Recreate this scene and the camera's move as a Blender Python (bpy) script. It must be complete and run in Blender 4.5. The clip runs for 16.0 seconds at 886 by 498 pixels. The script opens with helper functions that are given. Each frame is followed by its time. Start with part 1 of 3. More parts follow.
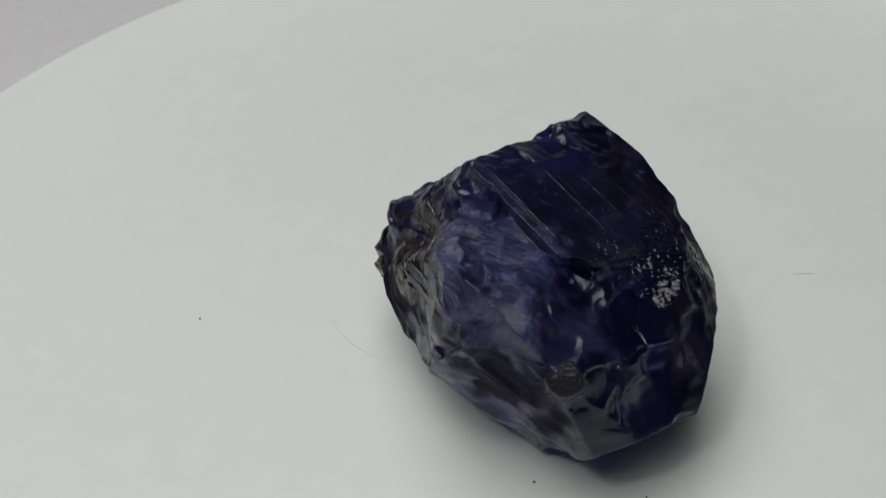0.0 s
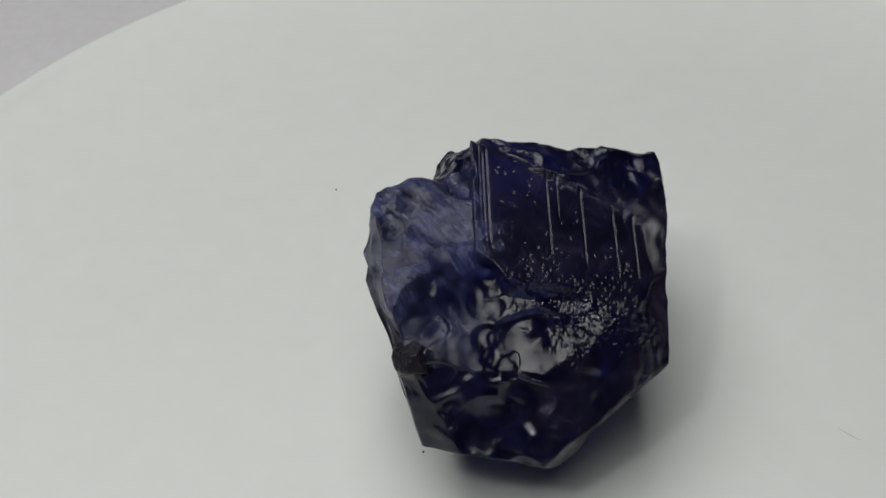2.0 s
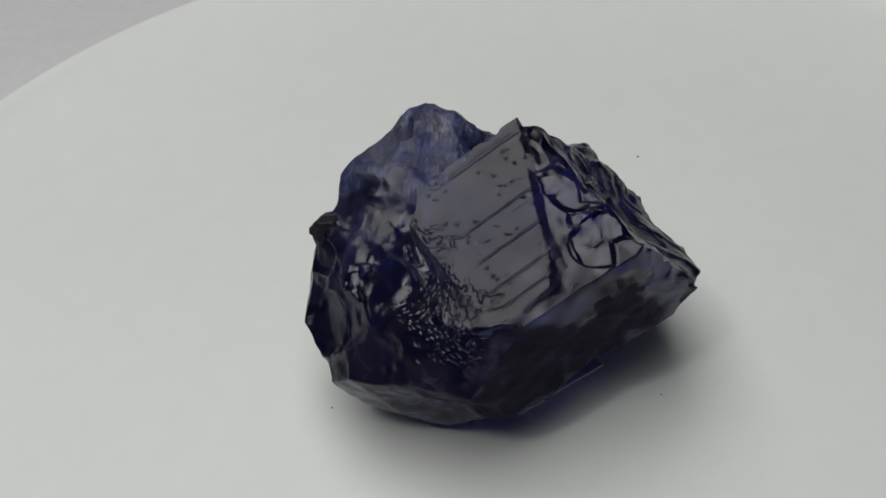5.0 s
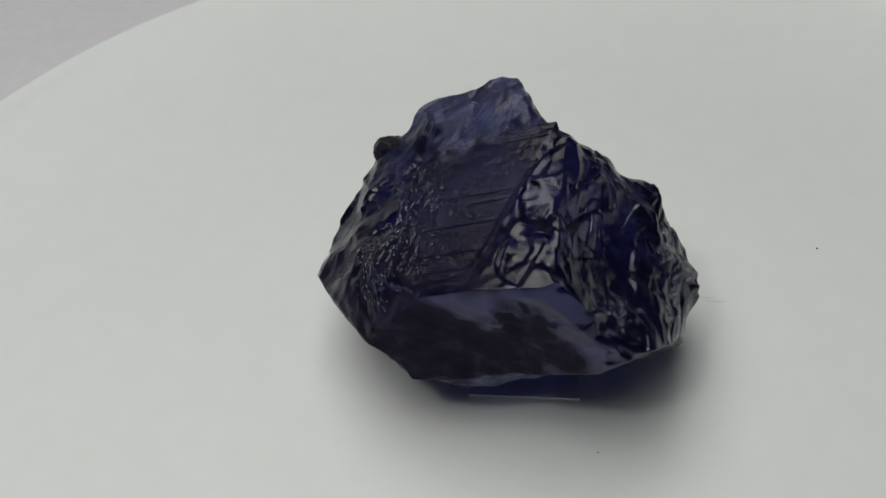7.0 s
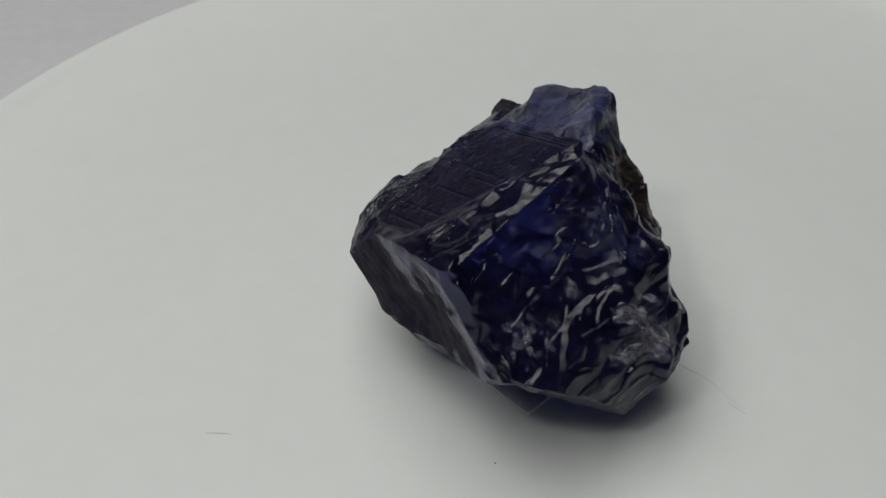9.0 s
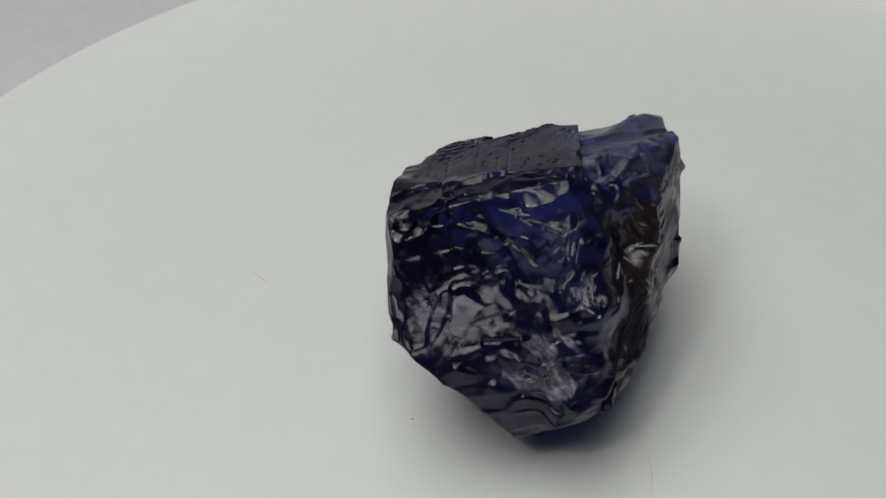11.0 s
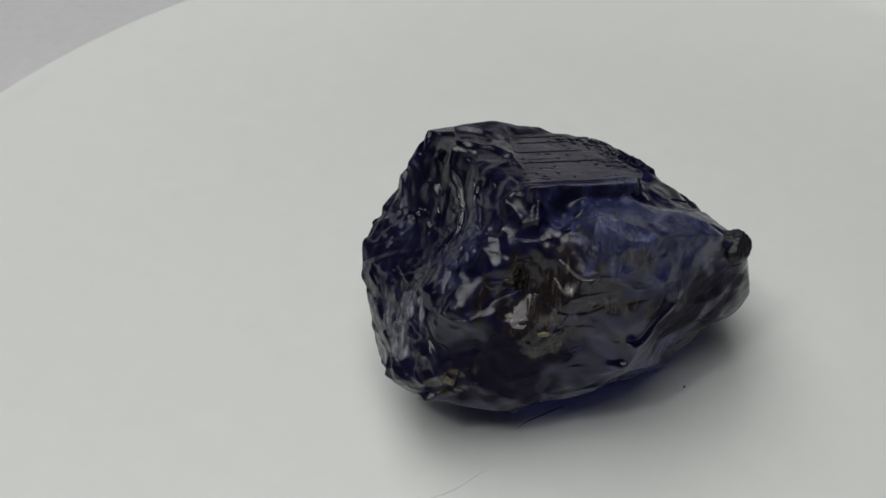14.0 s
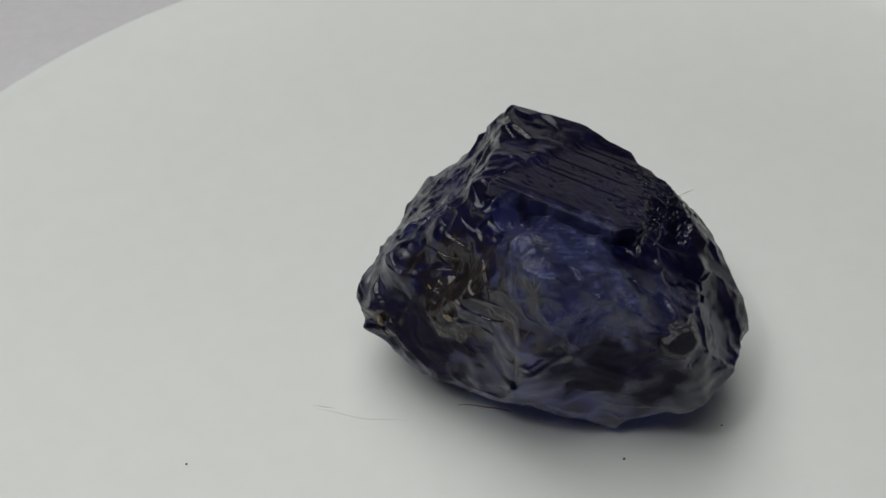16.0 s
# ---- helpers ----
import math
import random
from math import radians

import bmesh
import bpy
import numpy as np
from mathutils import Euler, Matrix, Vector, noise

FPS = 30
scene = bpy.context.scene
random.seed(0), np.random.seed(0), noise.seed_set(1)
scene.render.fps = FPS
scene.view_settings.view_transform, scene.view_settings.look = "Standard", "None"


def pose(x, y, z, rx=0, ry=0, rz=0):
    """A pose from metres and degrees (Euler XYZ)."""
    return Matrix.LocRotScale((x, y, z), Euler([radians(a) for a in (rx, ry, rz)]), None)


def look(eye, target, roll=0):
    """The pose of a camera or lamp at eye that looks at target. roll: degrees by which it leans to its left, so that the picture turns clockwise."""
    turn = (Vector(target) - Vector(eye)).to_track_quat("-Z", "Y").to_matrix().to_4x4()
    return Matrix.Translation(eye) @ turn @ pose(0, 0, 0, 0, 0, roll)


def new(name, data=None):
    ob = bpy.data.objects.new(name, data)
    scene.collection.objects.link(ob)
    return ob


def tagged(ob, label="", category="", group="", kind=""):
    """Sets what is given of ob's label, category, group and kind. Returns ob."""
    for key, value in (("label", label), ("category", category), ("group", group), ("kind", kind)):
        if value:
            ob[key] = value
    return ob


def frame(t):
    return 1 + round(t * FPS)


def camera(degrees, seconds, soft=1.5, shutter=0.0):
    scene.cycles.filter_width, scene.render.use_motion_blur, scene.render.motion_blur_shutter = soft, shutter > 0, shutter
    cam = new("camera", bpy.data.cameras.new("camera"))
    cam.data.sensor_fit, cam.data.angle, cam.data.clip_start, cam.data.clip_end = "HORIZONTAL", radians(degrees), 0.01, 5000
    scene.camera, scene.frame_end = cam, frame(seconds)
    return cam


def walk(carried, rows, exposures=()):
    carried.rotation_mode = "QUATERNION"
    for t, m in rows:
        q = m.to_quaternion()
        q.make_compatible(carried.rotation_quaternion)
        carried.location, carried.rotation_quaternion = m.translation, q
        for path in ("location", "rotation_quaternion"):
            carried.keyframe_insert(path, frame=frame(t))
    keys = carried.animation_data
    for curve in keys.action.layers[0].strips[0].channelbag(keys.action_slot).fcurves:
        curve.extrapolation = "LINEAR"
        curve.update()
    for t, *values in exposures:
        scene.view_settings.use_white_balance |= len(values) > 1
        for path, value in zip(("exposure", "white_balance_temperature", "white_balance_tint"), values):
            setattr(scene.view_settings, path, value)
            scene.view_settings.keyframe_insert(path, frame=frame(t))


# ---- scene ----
UNIT = 0.15            # metres in one unit of the plan: the stone is 36 mm long, the platter 20 cm across
TURN = -20.47          # degrees a second, seen from above

# ---- camera ----
cam = camera(37.13, 16.0, soft=1.55)
EYE = pose(-0.00882, -0.10330, 0.10953, 48.211, 2.947, -2.631)
walk(cam, [(0.0, EYE), (16.0, EYE)], [(0.0, -0.04), (5.0, -0.06), (7.5, -0.06), (8.0, -0.06), (8.5, -0.08), (9.0, -0.17), (11.5, -0.03), (12.5, -0.05), (16.0, -0.06)])

# ---- light ----
world = bpy.data.worlds.new("room_air")
scene.world = world
world.use_nodes = True
world.node_tree.nodes["Background"].inputs["Color"].default_value = (0.80, 0.86, 1.0, 1)
world.node_tree.nodes["Background"].inputs["Strength"].default_value = 0.05

LAMP_AT, LAMP_SIZE, LAMP_WATTS = (-0.0875, -0.020, 0.42), (0.325, 0.50), 1.54
lamp = bpy.data.lights.new("softbox_light", "AREA")
lamp.shape, lamp.size, lamp.size_y, lamp.energy, lamp.color = "RECTANGLE", *LAMP_SIZE, LAMP_WATTS, (1.0, 0.995, 0.98)
lamp_ob = new("softbox_light", lamp)
lamp_ob.matrix_basis = pose(*LAMP_AT)
# small disk lamp, added to put bright glints on the broken faces
glint_lamp = bpy.data.lights.new("glint_light", "AREA")
glint_lamp.shape, glint_lamp.size, glint_lamp.energy, glint_lamp.color = "DISK", 0.034, 0.16, (1.0, 0.99, 0.97)
glint_lamp_ob = new("glint_light", glint_lamp)
glint_lamp_ob.matrix_basis = look((-0.16, -0.20, 0.415), (0, 0, 0.02))


# ---- materials ----
def material(name):
    m = bpy.data.materials.new(name)
    m.use_nodes = True
    nt = m.node_tree
    return m, nt, nt.nodes["Principled BSDF"], nt.nodes["Material Output"]


def node(nt, kind, **values):
    n = nt.nodes.new(kind)
    for k, v in values.items():
        n.inputs[k.replace("_", " ")].default_value = v
    return n


def ramp(nt, source, stops):
    n = nt.nodes.new("ShaderNodeValToRGB")
    el = n.color_ramp.elements
    while len(el) < len(stops):
        el.new(0.5)
    for e, (at, col) in zip(el, stops):
        e.position, e.color = at, (*col, 1) if len(col) == 3 else col
    nt.links.new(source, n.inputs["Fac"])
    return n.outputs["Color"]


def noise_of(nt, coord, scale, detail=4.0, rough=0.55, distortion=0.0):
    n = node(nt, "ShaderNodeTexNoise", Scale=scale, Detail=detail, Roughness=rough, Distortion=distortion)
    nt.links.new(coord, n.inputs["Vector"])
    return n.outputs["Fac"]


def bump_of(nt, height, strength, distance, under=None):
    b = node(nt, "ShaderNodeBump", Strength=strength, Distance=distance)
    nt.links.new(height, b.inputs["Height"])
    if under:
        nt.links.new(under, b.inputs["Normal"])
    return b.outputs["Normal"]


def plain(name, dark, light, rough, scale, bump=0.0, metal=0.0, coat=0.0, spec=0.5):
    m, nt, bsdf, out = material(name)
    co = nt.nodes.new("ShaderNodeTexCoord").outputs["Object"]
    grain = noise_of(nt, co, scale, 6)
    wide = noise_of(nt, co, scale / 14, 3)
    mixed = node(nt, "ShaderNodeMath")
    mixed.operation = "ADD"
    half = node(nt, "ShaderNodeMath")
    half.operation, half.inputs[1].default_value = "MULTIPLY", 0.5
    nt.links.new(grain, mixed.inputs[0])
    nt.links.new(wide, mixed.inputs[1])
    nt.links.new(mixed.outputs[0], half.inputs[0])
    nt.links.new(ramp(nt, half.outputs[0], [(0.35, dark), (0.65, light)]), bsdf.inputs["Base Color"])
    bsdf.inputs["Roughness"].default_value = rough
    bsdf.inputs["Metallic"].default_value = metal
    bsdf.inputs["Coat Weight"].default_value = coat
    bsdf.inputs["Specular IOR Level"].default_value = spec
    if bump:
        nt.links.new(bump_of(nt, grain, bump, 0.0003), bsdf.inputs["Normal"])
    return m


M_PLATTER = plain("white_plastic", (0.765, 0.79, 0.765), (0.795, 0.82, 0.795), 0.42, 260, 0.05)
M_BASE = plain("grey_plastic", (0.55, 0.55, 0.55), (0.60, 0.60, 0.60), 0.5, 200)
M_SHEET = plain("white_cloth", (0.70, 0.69, 0.71), (0.76, 0.75, 0.77), 0.9, 500, 0.3)
M_WALL = plain("grey_wall", (0.24, 0.24, 0.25), (0.28, 0.28, 0.29), 0.9, 20)
M_FRAME = plain("black_cloth", (0.015, 0.015, 0.015), (0.03, 0.03, 0.03), 0.8, 300)
M_SPECK = plain("dark_grit", (0.03, 0.03, 0.03), (0.08, 0.075, 0.07), 0.8, 4000)
M_HAIR = plain("brown_fibre", (0.10, 0.05, 0.045), (0.20, 0.11, 0.10), 0.6, 3000)
M_SCRATCH = plain("grey_scuff", (0.69, 0.69, 0.67), (0.75, 0.75, 0.73), 0.7, 2000)


def film_material():
    m, nt, bsdf, out = material("clear_film")
    bsdf.inputs["Base Color"].default_value = (0.97, 0.97, 0.98, 1)
    bsdf.inputs["Transmission Weight"].default_value = 1.0
    bsdf.inputs["IOR"].default_value = 1.1
    bsdf.inputs["Roughness"].default_value = 0.08
    return m


M_FILM = film_material()
M_EDGE = plain("cut_plastic", (0.78, 0.78, 0.77), (0.86, 0.86, 0.85), 0.4, 900)


def stone_material(name, tint, body, clear):
    """Violet-blue crystal: clear fracture faces, frosted cleavage, brown crust."""
    m, nt, bsdf, out = material(name)
    L = nt.links.new
    co = nt.nodes.new("ShaderNodeTexCoord").outputs["Object"]
    frost = node(nt, "ShaderNodeAttribute")
    frost.attribute_name = "frost"
    crust = node(nt, "ShaderNodeAttribute")
    crust.attribute_name = "crust"
    fine = noise_of(nt, co, 1500, 6, 0.65)
    mid = noise_of(nt, co, 330, 5, 0.6, 0.6)
    broad = noise_of(nt, co, 95, 3, 0.5, 0.4)
    # bump: fine grain over wavy fracture ripples
    rip = node(nt, "ShaderNodeTexWave", Scale=230.0, Distortion=9.0, Detail=3.0)
    rip.inputs["Detail Scale"].default_value = 1.4
    L(co, rip.inputs["Vector"])
    rough_face = node(nt, "ShaderNodeMath")
    rough_face.operation = "MULTIPLY_ADD"
    L(frost.outputs["Fac"], rough_face.inputs[0])
    rough_face.inputs[1].default_value, rough_face.inputs[2].default_value = 0.38, 0.19
    b1 = node(nt, "ShaderNodeBump", Distance=0.00035)
    L(rough_face.outputs[0], b1.inputs["Strength"])
    L(fine, b1.inputs["Height"])
    facet = node(nt, "ShaderNodeAttribute")
    facet.attribute_name = "facet"
    soft_rise = node(nt, "ShaderNodeMath")
    soft_rise.operation, soft_rise.inputs[1].default_value, soft_rise.inputs[2].default_value = "MULTIPLY_ADD", 0.16, 0.05
    L(facet.outputs["Fac"], soft_rise.inputs[0])
    b2 = node(nt, "ShaderNodeBump", Distance=0.0006)
    L(soft_rise.outputs[0], b2.inputs["Strength"])
    L(mid, b2.inputs["Height"])
    L(b1.outputs["Normal"], b2.inputs["Normal"])
    n1 = b2.outputs["Normal"]
    n2 = bump_of(nt, rip.outputs["Fac"], 0.02, 0.0005, n1)
    # many small flat breaks, each tilted its own way
    for cells, height in ((250, 0.00034), (720, 0.00016)):
        bent = nt.nodes.new("ShaderNodeVectorMath")
        bent.operation = "MULTIPLY_ADD"
        wob = node(nt, "ShaderNodeTexNoise", Scale=cells * 0.7, Detail=2.0)
        L(co, wob.inputs["Vector"])
        L(wob.outputs["Color"], bent.inputs[0])
        bent.inputs[1].default_value = (0.4 / cells,) * 3
        L(co, bent.inputs[2])
        size = nt.nodes.new("ShaderNodeVectorMath")
        size.operation = "SCALE"
        size.inputs["Scale"].default_value = cells
        L(bent.outputs[0], size.inputs[0])
        cell = node(nt, "ShaderNodeTexVoronoi", Scale=1.0)
        L(size.outputs[0], cell.inputs["Vector"])
        off = nt.nodes.new("ShaderNodeVectorMath")
        off.operation = "SUBTRACT"
        L(size.outputs[0], off.inputs[0])
        L(cell.outputs["Position"], off.inputs[1])
        tip = nt.nodes.new("ShaderNodeVectorMath")
        tip.operation = "SUBTRACT"
        L(cell.outputs["Color"], tip.inputs[0])
        tip.inputs[1].default_value = (0.5, 0.5, 0.5)
        slope = nt.nodes.new("ShaderNodeVectorMath")
        slope.operation = "DOT_PRODUCT"
        L(off.outputs[0], slope.inputs[0])
        L(tip.outputs[0], slope.inputs[1])
        b = node(nt, "ShaderNodeBump", Distance=height * 3)
        L(facet.outputs["Fac"], b.inputs["Strength"])
        L(slope.outputs["Value"], b.inputs["Height"])
        L(n2, b.inputs["Normal"])
        n2 = b.outputs["Normal"]
    # clear crystal
    L(ramp(nt, broad, [(0.30, tint[0]), (0.70, tint[1])]), bsdf.inputs["Base Color"])
    bsdf.inputs["Transmission Weight"].default_value = 1.0
    bsdf.inputs["IOR"].default_value = 1.58
    L(ramp(nt, mid, [(0.3, (0.06,) * 3), (0.75, (0.24,) * 3)]), bsdf.inputs["Roughness"])
    L(n2, bsdf.inputs["Normal"])
    # body: deep colour that swallows the light
    deep = nt.nodes.new("ShaderNodeBsdfPrincipled")
    L(ramp(nt, mid, [(0.35, body[0]), (0.7, body[1])]), deep.inputs["Base Color"])
    deep.inputs["IOR"].default_value = 1.62
    L(ramp(nt, mid, [(0.3, (0.07,) * 3), (0.75, (0.36,) * 3)]), deep.inputs["Roughness"])
    L(n2, deep.inputs["Normal"])
    deep.inputs["Specular IOR Level"].default_value = 0.27
    # dull, finely etched flanks
    dull = node(nt, "ShaderNodeAttribute")
    dull.attribute_name = "dull"
    matt = nt.nodes.new("ShaderNodeBsdfPrincipled")
    L(ramp(nt, mid, [(0.32, (0.0065, 0.0052, 0.014)), (0.55, (0.0135, 0.0112, 0.027)), (0.72, (0.031, 0.026, 0.050))]), matt.inputs["Base Color"])
    matt.inputs["Roughness"].default_value = 0.60
    matt.inputs["Specular IOR Level"].default_value = 0.05
    L(n2, matt.inputs["Normal"])
    # frosted cleavage, with sparkle painted in as the palest streaks
    icy = nt.nodes.new("ShaderNodeBsdfPrincipled")
    stretch = node(nt, "ShaderNodeMapping")
    stretch.inputs["Scale"].default_value = (1.0, 4.5, 0.9)
    stretch.inputs["Rotation"].default_value = (0.5, 0.3, 0.7)
    L(co, stretch.inputs["Vector"])
    streak = noise_of(nt, stretch.outputs["Vector"], 420, 6, 0.66, 0.25)
    L(ramp(nt, streak, [(0.34, (0.026, 0.030, 0.088)), (0.56, (0.056, 0.066, 0.165)), (0.70, (0.115, 0.130, 0.25)), (0.80, (0.34, 0.36, 0.48))]), icy.inputs["Base Color"])
    icy.inputs["IOR"].default_value = 1.44
    icy.inputs["Roughness"].default_value = 0.20
    L(n2, icy.inputs["Normal"])
    # whitish frost, its brightest tones painted in as sparkle
    frost_glint = node(nt, "ShaderNodeAttribute")
    frost_glint.attribute_name = "frost_glint"
    pale = nt.nodes.new("ShaderNodeMix")
    pale.data_type = "RGBA"
    L(frost_glint.outputs["Fac"], pale.inputs[0])
    L(icy.inputs["Base Color"].links[0].from_socket, pale.inputs[6])
    L(ramp(nt, streak, [(0.36, (0.05, 0.05, 0.07)), (0.55, (0.22, 0.22, 0.26)), (0.70, (0.62, 0.62, 0.64))]), pale.inputs[7])
    L(pale.outputs[2], icy.inputs["Base Color"])
    brown = nt.nodes.new("ShaderNodeBsdfPrincipled")
    L(ramp(nt, streak, [(0.36, (0.006, 0.005, 0.006)), (0.56, (0.026, 0.020, 0.017)), (0.66, (0.10, 0.08, 0.05)), (0.74, (0.34, 0.30, 0.20))]), brown.inputs["Base Color"])
    brown.inputs["Roughness"].default_value = 0.14
    L(n2, brown.inputs["Normal"])
    mix1 = nt.nodes.new("ShaderNodeMixShader")
    L(ramp(nt, broad, [(0.35, (1 - clear[0],) * 3), (0.65, (1 - clear[1],) * 3)]), mix1.inputs["Fac"])
    L(bsdf.outputs[0], mix1.inputs[1])
    L(deep.outputs[0], mix1.inputs[2])
    mixd = nt.nodes.new("ShaderNodeMixShader")
    L(dull.outputs["Fac"], mixd.inputs["Fac"])
    L(mix1.outputs[0], mixd.inputs[1])
    L(matt.outputs[0], mixd.inputs[2])
    mix2 = nt.nodes.new("ShaderNodeMixShader")
    k2 = node(nt, "ShaderNodeMath")
    k2.operation = "MULTIPLY"
    L(frost.outputs["Fac"], k2.inputs[0])
    L(ramp(nt, mid, [(0.32, (0.15,) * 3), (0.62, (0.9,) * 3)]), k2.inputs[1])
    L(k2.outputs[0], mix2.inputs["Fac"])
    L(mixd.outputs[0], mix2.inputs[1])
    L(icy.outputs[0], mix2.inputs[2])
    mix3 = nt.nodes.new("ShaderNodeMixShader")
    L(crust.outputs["Fac"], mix3.inputs["Fac"])
    L(mix2.outputs[0], mix3.inputs[1])
    L(brown.outputs[0], mix3.inputs[2])
    L(mix3.outputs[0], out.inputs["Surface"])
    return m


M_STONE = stone_material("violet_crystal", ((0.025, 0.030, 0.22), (0.10, 0.125, 0.72)),
                         ((0.0035, 0.0035, 0.014), (0.009, 0.008, 0.032)), (0.70, 0.16))
M_NUB = plain("smoky_crystal", (0.006, 0.006, 0.009), (0.020, 0.018, 0.026), 0.38, 500, 0.3, spec=0.3)
M_PALE = plain("pale_cloudy_crystal", (0.05, 0.055, 0.06), (0.16, 0.175, 0.17), 0.22, 700, 0.5)
M_PALE.node_tree.nodes["Principled BSDF"].inputs["Transmission Weight"].default_value = 0.4
M_GOLD = plain("yellow_mica", (0.03, 0.024, 0.016), (0.22, 0.18, 0.10), 0.30, 1800, 0.8)


# ---- helpers for meshes ----
def mesh_of(name, bm, mat, smooth=False):
    me = bpy.data.meshes.new(name)
    bm.to_mesh(me)
    bm.free()
    me.materials.append(mat)
    if smooth:
        me.shade_smooth()
    return me


def part(name, bm, mat, parent, label="", smooth=False):
    ob = new(name, mesh_of(name, bm, mat, smooth))
    ob.parent = parent
    if label:
        ob["label"] = label
    return ob


def lathe(profile, steps=192):
    """A solid turned about z from (radius, height) pairs, closed at both ends."""
    bm = bmesh.new()
    rings = []
    for r, z in profile:
        rings.append([bm.verts.new((r * math.cos(2 * math.pi * i / steps), r * math.sin(2 * math.pi * i / steps), z)) for i in range(steps)])
    for a, b in zip(rings, rings[1:]):
        for i in range(steps):
            j = (i + 1) % steps
            bm.faces.new((a[i], a[j], b[j], b[i]))
    bm.faces.new(rings[-1])
    bm.faces.new(rings[0][::-1])
    bmesh.ops.recalc_face_normals(bm, faces=bm.faces)
    return bm


def box(lo, hi, bevel=0.0):
    bm = bmesh.new()
    bmesh.ops.create_cube(bm, size=1)
    for v in bm.verts:
        v.co = [l + (h - l) * (c + 0.5) for l, h, c in zip(lo, hi, v.co)]
    if bevel:
        bmesh.ops.bevel(bm, geom=bm.edges[:], offset=bevel, segments=2, affect="EDGES")
    return bm


# ---- setting: the room, the cloth under the turntable ----
def setting():
    for name, lo, hi in (("wall_north", (-1.0, 1.0, -0.8), (1.0, 1.05, 1.2)), ("wall_south", (-1.0, -1.05, -0.8), (1.0, -1.0, 1.2)),
                         ("wall_east", (1.0, -1.05, -0.8), (1.05, 1.05, 1.2)), ("wall_west", (-1.05, -1.05, -0.8), (-1.0, 1.05, 1.2)),
                         ("ceiling", (-1.05, -1.05, 1.2), (1.05, 1.05, 1.25)), ("floor", (-1.05, -1.05, -0.85), (1.05, 1.05, -0.8))):
        tagged(new(name, mesh_of(name, box(lo, hi), M_WALL)), "plain dim grey room surface", "wall" if "wall" in name else name, kind="structure")
    table = new("table")
    table.matrix_basis = pose(0, 0, -0.030)
    tagged(table, "small table spread with a white cloth", "table")
    part("tabletop", box((-0.55, -0.5, -0.03), (0.55, 0.85, -0.002), 0.004), M_BASE, table)
    for x in (-0.5, 0.5):
        for y in (-0.45, 0.80):
            part("leg", box((x - 0.02, y - 0.02, -0.77), (x + 0.02, y + 0.02, -0.03), 0.003), M_BASE, table)
    bm = bmesh.new()
    bmesh.ops.create_grid(bm, x_segments=80, y_segments=80, size=0.5)
    for v in bm.verts:
        ease = 0.0012 + 0.0008 * noise.noise(v.co * 9)
        far = v.co.y + 0.05
        # flat on the table, then bent up behind it as an added, unseen reflector
        a = min(max((far - 0.30) / 0.12, 0.0), math.pi / 2)
        up = max(0.0, far - 0.30 - 0.12 * math.pi / 2)
        v.co.y = min(far, 0.30) + (0.12 - ease) * math.sin(a)
        v.co.z = ease + (0.12 - ease) * (1 - math.cos(a)) + up
    cloth = new("backdrop_cloth", mesh_of("backdrop_cloth", bm, M_SHEET, True))
    cloth.matrix_basis = pose(0, 0, -0.030)
    cloth.modifiers.new("thick", "SOLIDIFY").thickness = 0.0008
    tagged(cloth, "soft white backdrop cloth under the turntable, swept up behind it", "cloth")


def softbox():
    ob = new("softbox")
    ob.matrix_basis = pose(*LAMP_AT)
    tagged(ob, "oblong black softbox lamp hanging over the turntable", "lamp")
    w, h = LAMP_SIZE[0] / 2, LAMP_SIZE[1] / 2
    for x in (-1, 1):
        part("side", box((min(x * (w + 0.001), x * (w + 0.012)), -h - 0.012, -0.012), (max(x * (w + 0.001), x * (w + 0.012)), h + 0.012, 0.05), 0.002), M_FRAME, ob)
        part("side", box((-w, min(x * (h + 0.001), x * (h + 0.012)), -0.012), (w, max(x * (h + 0.001), x * (h + 0.012)), 0.05), 0.002), M_FRAME, ob)
    part("back", box((-w, -h, 0.044), (w, h, 0.049)), M_FRAME, ob)
    part("pole", box((-0.01, -0.01, 0.049), (0.01, 0.01, 0.785), 0.003), M_FRAME, ob)


